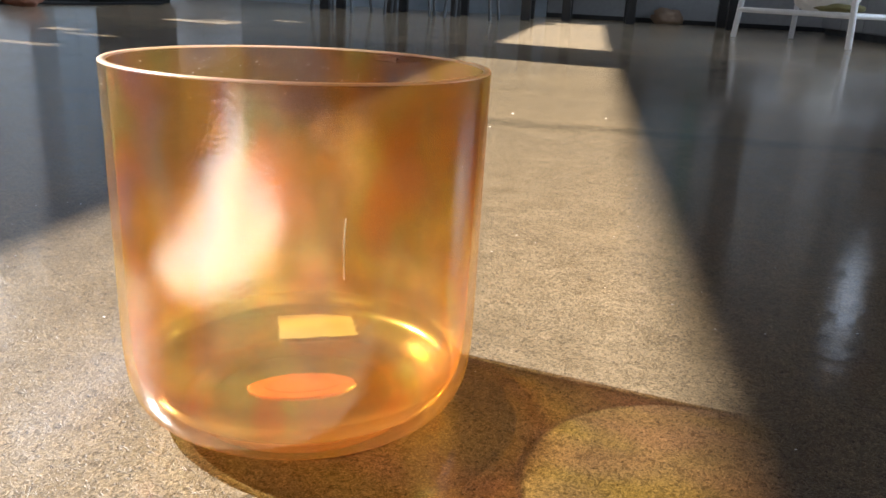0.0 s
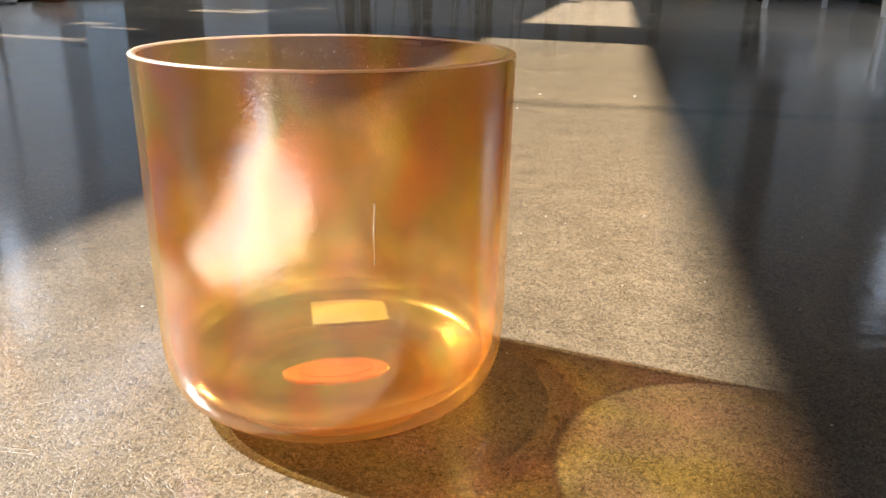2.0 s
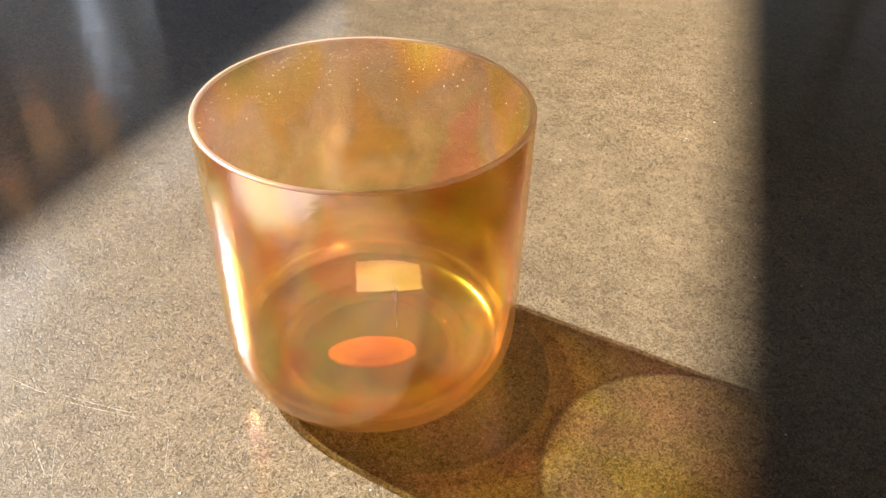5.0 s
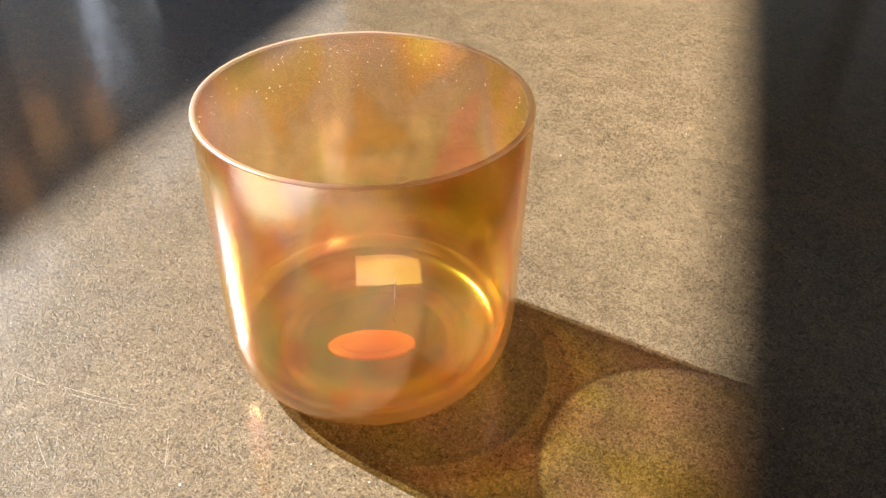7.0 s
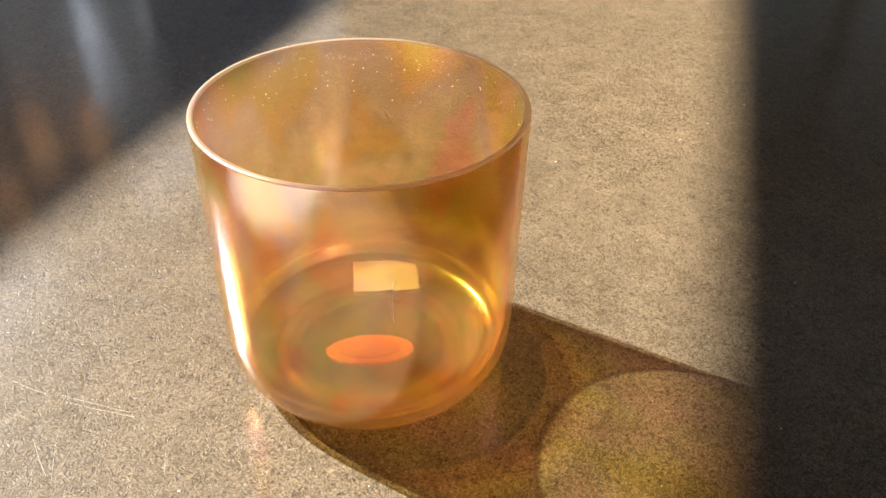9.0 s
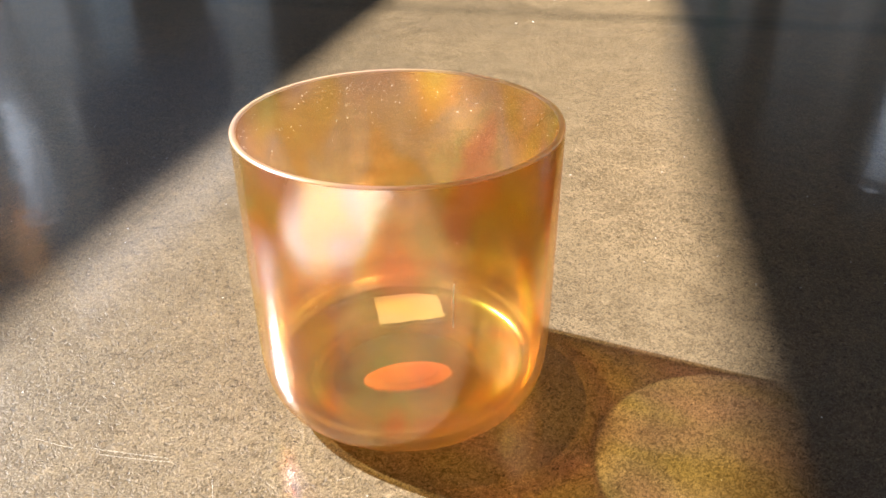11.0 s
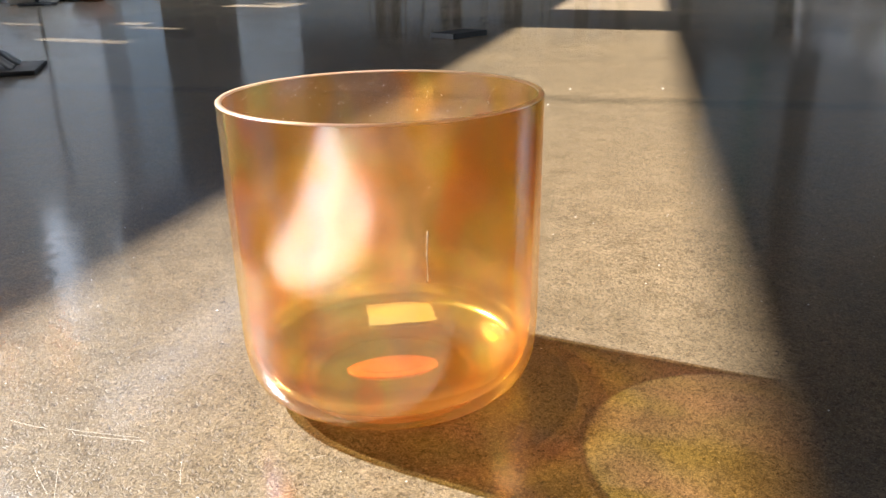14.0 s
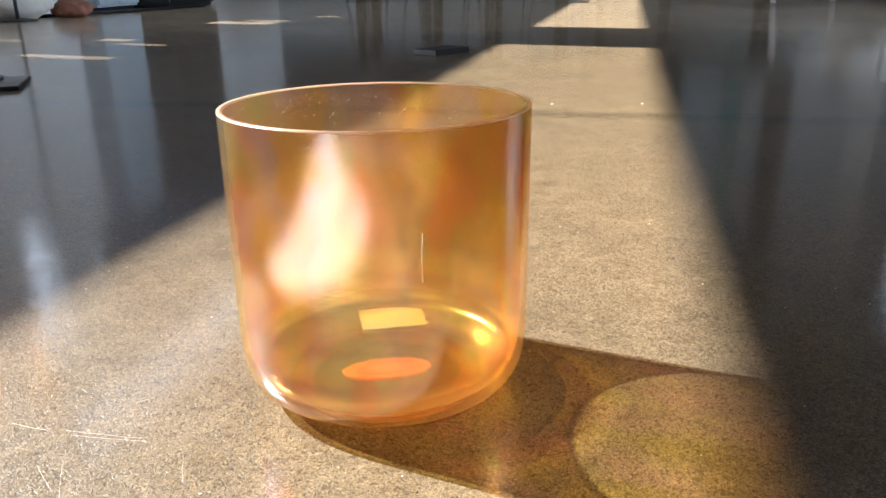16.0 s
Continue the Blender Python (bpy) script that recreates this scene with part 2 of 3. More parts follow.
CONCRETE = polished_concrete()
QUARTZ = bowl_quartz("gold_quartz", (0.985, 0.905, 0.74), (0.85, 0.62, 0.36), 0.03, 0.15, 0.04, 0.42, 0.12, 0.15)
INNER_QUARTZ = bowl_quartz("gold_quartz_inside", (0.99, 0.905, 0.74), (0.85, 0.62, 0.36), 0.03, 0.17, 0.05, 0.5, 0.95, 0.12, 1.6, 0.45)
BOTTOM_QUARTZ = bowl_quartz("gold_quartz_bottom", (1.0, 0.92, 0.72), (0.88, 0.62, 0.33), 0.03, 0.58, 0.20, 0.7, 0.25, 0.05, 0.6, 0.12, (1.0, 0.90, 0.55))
FOOT_QUARTZ = bowl_quartz("foot_quartz", (0.97, 0.74, 0.50), (1.0, 0.62, 0.38), 0.30)
CORAL = bowl_quartz("coral_quartz", (0.98, 0.60, 0.38), (0.90, 0.34, 0.14), 0.26)
CORAL_MIDDLE = bowl_quartz("dull_coral_quartz", (0.96, 0.57, 0.38), (0.78, 0.28, 0.12), 0.26)
RIM_QUARTZ = bowl_quartz("rim_quartz", (1.0, 0.90, 0.78), (1.0, 0.78, 0.66), 0.36, 0.16, 0.28, 0.35, 0.1)
CREAM = plain("cream_plate", (0.46, 0.47, 0.48), 0.4, grain=400, vary=0.06)
PALE = plain("pale_scratch", (0.5, 0.45, 0.38), 0.4)
WALL_PAINT = plain("grey_wall_paint", (0.76, 0.78, 0.82), 0.7, grain=30)
DARK_PAINT = plain("dark_wall_paint", (0.05, 0.055, 0.065), 0.6, grain=30)
BLUE_PAINT = plain("blue_grey_paint", (0.44, 0.52, 0.61), 0.6, grain=30)
WHITE_PAINT = plain("white_paint", (0.34, 0.35, 0.37), 0.6, grain=30)
DUST_WHITE = plain("white_dust", (0.85, 0.84, 0.82), 0.5)
CEIL_PAINT = plain("ceiling_paint", (0.30, 0.30, 0.31), 0.8, grain=20)
BLACK_METAL = plain("black_metal", (0.015, 0.015, 0.017), 0.4, 0.0)
MATTE_BLACK = plain("matte_black", (0.008, 0.008, 0.009), 0.9)
WHITE_METAL = plain("white_metal", (0.78, 0.79, 0.82), 0.35, 0.0)
SILVER = plain("brushed_silver", (0.55, 0.57, 0.6), 0.35, 0.8)
CLOTH = plain("white_cloth", (0.82, 0.80, 0.77), 0.9, grain=200, bump=0.3)
RUST_CLOTH = plain("russet_cloth", (0.35, 0.16, 0.11), 0.9, grain=200, bump=0.3)
STRAW = plain("olive_straw", (0.22, 0.19, 0.08), 0.9, grain=200, bump=0.3)
CHAIR_GREY = plain("grey_chair", (0.10, 0.11, 0.125), 0.5)
BOX_GREY = plain("grey_box_end", (0.30, 0.32, 0.35), 0.4)



# glow of the added drums that mirror as warm streaks in the floor
def warm_glow():
    m, tree, b = material("warm_glow")
    tone = ramp(tree, noised(tree, coords(tree, (1, 1, 3)), 30), (0.3, (1.0, 0.50, 0.20)), (0.7, (1.0, 0.60, 0.28)))
    tree.links.new(tone, b.inputs["Base Color"])
    tree.links.new(tone, b.inputs["Emission Color"])
    b.inputs["Emission Strength"].default_value, b.inputs["Roughness"].default_value = 0.3, 0.8
    return m


WARM_GLOW = warm_glow()


# ---- meshes ----
def mesh_of(bm, name, mat, smooth=False):
    me = bpy.data.meshes.new(name)
    bmesh.ops.recalc_face_normals(bm, faces=bm.faces)
    bm.to_mesh(me)
    bm.free()
    me.materials.append(mat)
    for p in me.polygons:
        p.use_smooth = smooth
    return me


def part(name, bm, mat, parent, label="", smooth=False):
    ob = new(name, mesh_of(bm, name, mat, smooth))
    ob.parent = parent
    return tagged(ob, label)


def thing(name, m, label, category, group="", kind=""):
    ob = new(name)
    ob.empty_display_size = 0.05
    ob.matrix_world = m
    return tagged(ob, label, category, group, kind)


def box(bm, x0, x1, y0, y1, z0, z1, bevel=0.0):
    made = bmesh.ops.create_cube(bm, size=1, matrix=Matrix.Translation(((x0 + x1) / 2, (y0 + y1) / 2, (z0 + z1) / 2)) @ Matrix.Diagonal((x1 - x0, y1 - y0, z1 - z0, 1)))
    if bevel:
        edges = {e for v in made["verts"] for e in v.link_edges}
        bmesh.ops.bevel(bm, geom=list(edges), offset=bevel, segments=2, affect="EDGES", profile=0.5)
    return bm


def boxed(*args, bevel=0.0):
    return box(bmesh.new(), *args, bevel=bevel)


def rod(a, b, radius, sides=12, radius_2=None):
    bm = bmesh.new()
    a, b = Vector(a), Vector(b)
    turn = (b - a).to_track_quat("Z", "Y").to_matrix().to_4x4()
    bmesh.ops.create_cone(bm, cap_ends=True, segments=sides, radius1=radius, radius2=radius if radius_2 is None else radius_2, depth=(b - a).length, matrix=Matrix.Translation((a + b) / 2) @ turn)
    return bm


def lathe(profile, sides=128, closed=True):
    """Turn a profile of (radius, height) round the z axis."""
    bm = bmesh.new()
    rings = []
    for r, z in profile:
        if r is None:
            rings.append(None)
        elif r < 1e-6:
            rings.append([bm.verts.new((0, 0, z))])
        else:
            rings.append([bm.verts.new((r * math.cos(a), r * math.sin(a), z)) for a in (2 * math.pi * k / sides for k in range(sides))])
    pairs = list(zip(rings, rings[1:])) + ([(rings[-1], rings[0])] if closed else [])
    for p, q in pairs:
        if p is None or q is None:
            continue
        for k in range(sides):
            n = (k + 1) % sides
            corners = [p[k % len(p)], p[n % len(p)], q[n % len(q)], q[k % len(q)]]
            unique = list(dict.fromkeys(corners))
            if len(unique) > 2:
                bm.faces.new(unique)
    return bm


def curve_points(points, steps=8):
    """A smooth Catmull-Rom line through the points."""
    out = []
    for k in range(len(points) - 1):
        p = [Vector(points[max(0, min(len(points) - 1, k + j))]) for j in (-1, 0, 1, 2)]
        for s in range(steps):
            t = s / steps
            out.append(0.5 * (2 * p[1] + (p[2] - p[0]) * t + (2 * p[0] - 5 * p[1] + 4 * p[2] - p[3]) * t * t + (3 * p[1] - p[0] - 3 * p[2] + p[3]) * t ** 3))
    return out + [Vector(points[-1])]


def tube(points, radius, sides=8):
    bm = bmesh.new()
    rings = []
    for k, p in enumerate(points):
        along = (points[min(k + 1, len(points) - 1)] - points[max(k - 1, 0)]).normalized()
        turn = along.to_track_quat("Z", "Y").to_matrix()
        rings.append([bm.verts.new(p + turn @ Vector((radius * math.cos(a), radius * math.sin(a), 0))) for a in (2 * math.pi * s / sides for s in range(sides))])
    for p, q in zip(rings, rings[1:]):
        for s in range(sides):
            bm.faces.new((p[s], p[(s + 1) % sides], q[(s + 1) % sides], q[s]))
    bm.faces.new(rings[0]), bm.faces.new(rings[-1])
    return bm


def pierced_wall(a0, a1, z1, thick, openings):
    """A wall along its own x from a0 to a1, its room face at y = 0 and its back at y = thick, with openings (a, b, low, high) through it."""
    xs = sorted({a0, a1, *(o[0] for o in openings), *(o[1] for o in openings)})
    zs = sorted({0.0, z1, *(o[2] for o in openings), *(o[3] for o in openings)})
    solid = {}
    for i in range(len(xs) - 1):
        for k in range(len(zs) - 1):
            x, z = (xs[i] + xs[i + 1]) / 2, (zs[k] + zs[k + 1]) / 2
            solid[i, k] = not any(o[0] < x < o[1] and o[2] < z < o[3] for o in openings)
    bm, known = bmesh.new(), {}

    def vert(x, y, z):
        key = (round(x, 5), round(y, 5), round(z, 5))
        if key not in known:
            known[key] = bm.verts.new(key)
        return known[key]

    for (i, k), full in solid.items():
        if not full:
            continue
        x0, x1, z0, zt = xs[i], xs[i + 1], zs[k], zs[k + 1]
        for y in (0.0, thick):
            bm.faces.new([vert(x0, y, z0), vert(x1, y, z0), vert(x1, y, zt), vert(x0, y, zt)])
        for (di, dk), (p, q) in {(-1, 0): ((x0, z0), (x0, zt)), (1, 0): ((x1, z0), (x1, zt)), (0, -1): ((x0, z0), (x1, z0)), (0, 1): ((x0, zt), (x1, zt))}.items():
            if not solid.get((i + di, k + dk), False):
                bm.faces.new([vert(p[0], 0.0, p[1]), vert(q[0], 0.0, q[1]), vert(q[0], thick, q[1]), vert(p[0], thick, p[1])])
    return bm


def structure(name, bm, mat, m, label, category):
    ob = new(name, mesh_of(bm, name, mat))
    ob.matrix_world = m
    return tagged(ob, label, category, kind="structure")


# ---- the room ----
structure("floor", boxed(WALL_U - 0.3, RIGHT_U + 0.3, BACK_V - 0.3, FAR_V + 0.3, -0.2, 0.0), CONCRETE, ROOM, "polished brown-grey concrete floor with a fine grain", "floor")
structure("ceiling", boxed(WALL_U - 0.3, RIGHT_U + 0.3, BACK_V - 0.3, FAR_V + 0.3, CEIL, CEIL + 0.2), CEIL_PAINT, ROOM, "plain grey painted ceiling", "ceiling")

# window wall: its own x runs along the room's y; the openings let the sun in
ALONG, LOW, HIGH, SLOPE, DRIFT = 0.88, 3.247, 3.765, 0.842, 0.2115


def slot(u0, u1, v0, v1):
    """The opening that the sun throws on this piece of the floor."""
    mid = (u0 + u1) / 2
    shift = DRIFT * (mid - WALL_U)
    return (v0 + shift, v1 + shift, (u0 - WALL_U) * SLOPE, (u1 - WALL_U) * SLOPE)


WINDOWS = [slot(-0.342, 0.273, -1.7, 2.70), slot(-0.325, 0.262, 3.65, 8.3)]
SLITS = [slot(-2.80, -2.50, 2.74, 2.80), slot(-2.06, -1.60, 2.06, 2.15), slot(-2.20, -2.00, 2.76, 2.88), slot(-2.00, -1.70, 2.58, 2.64),
         slot(-2.05, -1.62, 4.06, 4.14), slot(-1.87, -1.66, 4.62, 4.70)]
WEST = ROOM @ pose(WALL_U, 0, 0, 0, 0, 90)
structure("wall_west", pierced_wall(BACK_V - 0.3, FAR_V + 0.3, CEIL, 0.02, WINDOWS + SLITS + [(4.38, 4.58, 1.6, 3.0), (4.68, 4.76, 1.7, 2.9)]), WALL_PAINT, WEST, "grey painted wall with high strip windows", "wall")
# added slab out of view that keeps sunlight out of the narrow openings
structure("sun_block_1", boxed(4.2, 5.3, 0.05, 1.3, 3.06, 3.10), DARK_PAINT, WEST, "unseen slab added to keep the sun from a narrow opening", "awning")
structure("wall_north", pierced_wall(WALL_U, RIGHT_U, CEIL, 0.25, [(3.4, 3.7, 2.6, 3.9)]), DARK_PAINT, ROOM @ pose(0, FAR_V, 0), "dark painted end wall with a narrow high window", "wall")
# the openings of these two walls are added to hold the fill lamps
structure("wall_east", pierced_wall(-FAR_V - 0.3, -BACK_V + 0.3, CEIL, 0.25, [(-7.5, -3.7, 1.2, 3.2)]), WALL_PAINT, ROOM @ pose(RIGHT_U, 0, 0, 0, 0, -90), "grey painted wall with a wide opening added for fill light", "wall")
structure("wall_south", pierced_wall(-RIGHT_U, -WALL_U, CEIL, 0.25, [(0.6, 4.0, 1.25, 2.25)]), WALL_PAINT, ROOM @ pose(0, BACK_V, 0, 0, 0, 180), "grey painted wall with a wide opening added for fill light", "wall")


def window(name, wall, a, b, low, high, bars, deep):
    """A metal frame with its glazing bars in an opening of a wall."""
    ob = thing(name, wall, "black metal window frame in a strip opening", "window", kind="structure")
    t = 0.035
    for n, args in (("sill", (a, b, low, low + 0.012)), ("head", (a, b, high - 0.012, high)), ("jamb", (a, a + t, low + 0.012, high - 0.012)), ("jamb", (b - t, b, low + 0.012, high - 0.012))):
        part(n, boxed(args[0], args[1], 0.002, deep, args[2], args[3]), BLACK_METAL, ob)
    for x in bars:
        part("glazing_bar", boxed(x - 0.009, x + 0.009, 0.004, 0.016, low + 0.012, high - 0.012), BLACK_METAL, ob)
    return ob


window("window_1", WEST, *WINDOWS[0], [], 0.018)
window("window_2", WEST, *WINDOWS[1], [], 0.018)

# ---- the bowl ----
OUTER = curve_points([(0.1016, 0.1992, 0), (0.1012, 0.150, 0), (0.1009, 0.100, 0), (0.1006, 0.060, 0), (0.0998, 0.038, 0), (0.0968, 0.0220, 0), (0.0900, 0.0118, 0), (0.0790, 0.0072, 0), (0.055, 0.0062, 0)], 6)
INNER = curve_points([(0.040, 0.0160, 0), (0.066, 0.0160, 0), (0.0810, 0.0166, 0), (0.0900, 0.0215, 0), (0.0945, 0.034, 0), (0.0960, 0.056, 0), (0.0964, 0.100, 0), (0.0970, 0.150, 0), (0.0978, 0.1992, 0)], 6)
bowl = thing("singing_bowl", pose(0, 0, 0), "amber iridescent quartz singing bowl standing on the concrete floor", "bowl")
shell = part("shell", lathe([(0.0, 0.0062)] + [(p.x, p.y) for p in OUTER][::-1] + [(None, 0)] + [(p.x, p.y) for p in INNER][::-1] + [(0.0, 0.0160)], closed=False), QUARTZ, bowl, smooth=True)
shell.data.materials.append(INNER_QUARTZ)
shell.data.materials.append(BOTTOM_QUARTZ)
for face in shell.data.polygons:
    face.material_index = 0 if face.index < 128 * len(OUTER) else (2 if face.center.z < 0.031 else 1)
part("rim", lathe([(0.1016, 0.1992), (0.1014, 0.1999), (0.1008, 0.2003), (0.0997, 0.2004), (0.0986, 0.2003), (0.0980, 0.1999), (0.0978, 0.1992)], closed=False), RIM_QUARTZ, bowl, "pale polished rim", smooth=True)
part("foot", lathe([(0.054, 0.0005), (0.0645, 0.0), (0.0672, 0.0012), (0.0688, 0.0066), (0.054, 0.0060)]), FOOT_QUARTZ, bowl, "pinkish foot ring", smooth=True)


def oval(rx, ry, thick, sides=160):
    bm = lathe([(0, 0), (0.96, 0), (1.0, 0.4), (0.96, 1.0), (0, 1.0)], sides, closed=False)
    # the uneven edge imitates refraction in the rippled wall
    for v in bm.verts:
        a = math.atan2(v.co.y, v.co.x)
        k = 1 + 0.03 * noise.noise(Vector((math.cos(a) * 9, math.sin(a) * 9, 1))) + 0.07 * noise.noise(Vector((math.cos(a) * 26, math.sin(a) * 26, 4)))
        v.co.x, v.co.y = v.co.x * k, v.co.y * k
    bmesh.ops.transform(bm, matrix=Matrix.Diagonal((rx, ry, thick, 1)), verts=bm.verts)
    return bm


# solid oval in place of a coral image refracted in the bottom
disc = part("base_disc", oval(0.031, 0.0152, 0.0012), CORAL, bowl, "coral oval at the bottom's middle", smooth=True)
disc.location = (-0.002, -0.020, 0.0161)
part("disc_middle", oval(0.0215, 0.0098, 0.0004), CORAL_MIDDLE, disc, "duller middle of the oval", smooth=True).location = (0, 0, 0.0013)


def ragged_plate(wide, deep, thick, steps=44):
    """A thin rectangle whose ragged edges imitate refraction through the rippled wall."""
    ring = []
    for (x0, y0), (x1, y1) in (((-1, -1), (1, -1)), ((1, -1), (1, 1)), ((1, 1), (-1, 1)), ((-1, 1), (-1, -1))):
        for i in range(steps):
            f = i / steps
            p = Vector(((x0 + (x1 - x0) * f) * wide / 2, (y0 + (y1 - y0) * f) * deep / 2, 0))
            ring.append(p * (1 + 0.06 * noise.noise(p * 420) + 0.10 * noise.noise(p * 900)))
    bm = bmesh.new()
    low = [bm.verts.new(p) for p in ring]
    high = [bm.verts.new((p.x, p.y, thick)) for p in ring]
    bm.faces.new(low[::-1])
    bm.faces.new(high)
    for i in range(len(ring)):
        j = (i + 1) % len(ring)
        bm.faces.new((low[i], low[j], high[j], high[i]))
    return bm


# solid rectangle in place of a pale image refracted in the bottom
label = part("label", ragged_plate(0.051, 0.039, 0.0006), CREAM, bowl, "cream rectangle in place of an image refracted in the bottom")
label.location = (0.013, 0.064, 0.0172)
part("scratch", tube([Vector((0.0125, -0.1014, 0.141)), Vector((0.0118, -0.1014, 0.128)), Vector((0.0120, -0.1014, 0.112))], 0.0002, 6), DUST_WHITE, bowl, "fine pale vertical scratch")


# ---- things in the room ----
def place(u, v, z=0.0, rz=0.0):
    return ROOM @ pose(u, v, z, 0, 0, rz)


def baseboard(name, bm, mat, m, label):
    return structure(name, bm, mat, m, label, "wall panel")


baseboard("wainscot_1", boxed(-0.4, RIGHT_U - 0.01, -0.02, -0.003, 0.0, 0.62), WHITE_PAINT, ROOM @ pose(0, FAR_V, 0), "pale grey lower panel along the end wall")
baseboard("wainscot_2", boxed(WALL_U + 0.01, -0.41, -0.02, -0.003, 0.0, 0.62), BLUE_PAINT, ROOM @ pose(0, FAR_V, 0), "blue-grey lower panel along the end wall")
# added panels whose tones stand in for bright and dark streaks in the floor
for a, b, tone in ((0.80, 1.28, (0.30, 0.36, 0.40)), (1.30, 1.44, (0.15, 0.30, 0.29)), (1.46, 1.72, (0.33, 0.36, 0.39)), (1.74, 2.02, (0.06, 0.065, 0.07)), (2.04, 2.62, (0.46, 0.50, 0.55)), (2.64, 3.0, (0.70, 0.72, 0.76)), (3.02, 3.38, (0.36, 0.40, 0.45))):
    baseboard("wall_panel", boxed(a, b, -0.016, -0.003, 0.64, CEIL - 0.02), plain("mirrored_panel_tone", tone, 0.6, grain=30, vary=0.25), ROOM @ pose(0, FAR_V, 0), "added end wall panel toned for its reflection in the floor")
# an added panel carries the blue that the floor mirrors
baseboard("wall_panel", boxed(5.26, 8.1, -0.016, -0.003, 1.76, 3.1), plain("navy_panel_tone", (0.10, 0.145, 0.25), 0.6, grain=30, vary=0.2), WEST, "added navy panel high on the window wall, toned for its reflection")
baseboard("trim", boxed(-0.4, RIGHT_U - 0.01, -0.026, -0.021, 0.0, 0.05), BLACK_METAL, ROOM @ pose(0, FAR_V, 0), "thin dark skirting along the end wall")


def long_table(u, v, length, depth, legs, label):
    ob = thing("long_table", place(u, v), label, "table", "tables along the end wall")
    part("tabletop", boxed(0, length, 0, depth, 0.70, 0.745, bevel=0.004), BLACK_METAL, ob)
    part("apron", boxed(0.02, length - 0.02, 0.03, 0.05, 0.58, 0.698), BLACK_METAL, ob)
    for x in legs:
        for y in (0.04, depth - 0.13):
            part("leg", boxed(x - 0.045, x + 0.045, y, y + 0.09, 0.0, 0.698, bevel=0.006), BLACK_METAL, ob)
    return ob


long_table(-0.35, 8.15, 2.0, 0.85, (0.21, 0.86, 1.84), "black table with thick square legs by the end wall")
long_table(-2.6, 7.6, 2.15, 0.7, (0.06, 0.75, 1.4, 2.09), "black table with thick square legs by the end wall")


def dining_chair(u, v, rz):
    ob = thing("chair", place(u, v, 0, rz), "dark grey metal chair with thin legs by the table", "chair", "chairs at the tables")
    part("seat", boxed(-0.21, 0.21, -0.21, 0.21, 0.44, 0.465, bevel=0.008), CHAIR_GREY, ob)
    part("backrest", boxed(-0.2, 0.2, 0.19, 0.21, 0.55, 0.85, bevel=0.008), CHAIR_GREY, ob)
    for x, y in ((-1, -1), (1, -1), (-1, 1), (1, 1)):
        part("leg", rod((x * 0.21, y * 0.21, 0), (x * 0.17, y * 0.17, 0.441), 0.013), CHAIR_GREY, ob)
    for x in (-1, 1):
        part("back_post", rod((x * 0.17, 0.185, 0.46), (x * 0.18, 0.20, 0.6), 0.012), CHAIR_GREY, ob)
    return ob


for u, v, rz in ((-2.2, 7.15, 170), (-1.55, 7.2, 185), (-0.95, 7.1, 176)):
    dining_chair(u, v, rz)


def white_bench():
    """A low white tube frame with a lower shelf of slats."""
    feet = [Vector((1.255, 6.51, 0)), Vector((1.80, 5.35, 0)), Vector((2.33, 5.68, 0)), Vector((1.77, 6.86, 0))]
    mid = sum(feet, Vector()) / 4
    ob = thing("bench", place(mid.x, mid.y), "white metal tube bench with a low shelf", "bench")
    feet = [f - mid for f in feet]
    low, top = [f * 0.97 + Vector((0, 0, 0.21)) for f in feet], [f * 0.93 + Vector((0, 0, 0.45)) for f in feet]
    for f, t in zip(feet, top):
        part("leg", rod(f, t, 0.022), WHITE_METAL, ob)
    for k in range(4):
        part("stretcher", rod(low[k], low[(k + 1) % 4], 0.019), WHITE_METAL, ob)
        part("seat_rail", rod(top[k], top[(k + 1) % 4], 0.017), WHITE_METAL, ob)
    for k in range(1, 8):
        w = k / 8
        part("slat", rod(low[0].lerp(low[1], w), low[3].lerp(low[2], w), 0.008, 8), WHITE_METAL, ob)
        part("slat", rod(top[0].lerp(top[1], w), top[3].lerp(top[2], w), 0.010, 8), WHITE_METAL, ob)
    return ob


white_bench()


def lump(rx, ry, rz, seed, rough=0.18, flat=0.0):
    """A soft, creased bundle that lies on its underside."""
    bm = bmesh.new()
    bmesh.ops.create_icosphere(bm, subdivisions=4, radius=1.0)
    for v in bm.verts:
        k = 1 + rough * noise.noise(v.co * 1.7 + Vector((seed, 0, 0))) + 0.4 * rough * noise.noise(v.co * 5 + Vector((0, seed, 0)))
        v.co = Vector((v.co.x * rx * k, v.co.y * ry * k, max((v.co.z * k + 0.8) * rz, 0.0)))
    return bm


def bag(name, m, label, body, base=None, scale=1.0, seed=1.0):
    ob = thing(name, m, label, "bag")
    part("body", lump(0.20 * scale, 0.14 * scale, 0.13 * scale, seed), body, ob, smooth=True)
    if base:
        low = lump(0.17 * scale, 0.15 * scale, 0.035 * scale, seed + 3)
        bmesh.ops.translate(low, verts=low.verts, vec=(0.06 * scale, -0.03 * scale, -0.001))
        part("base", low, base, ob, "olive woven base", smooth=True)
    part("handle", tube(curve_points([(-0.1 * scale, 0, 0.19 * scale), (-0.05 * scale, 0.01, 0.27 * scale), (0.05 * scale, 0.01, 0.27 * scale), (0.1 * scale, 0, 0.19 * scale)]), 0.008), body, ob)
    return ob


bag("cloth_bag", place(1.78, 6.02, 0.223, 20), "white cloth bag with an olive base on the bench", CLOTH, STRAW, 1.15, 2.0)
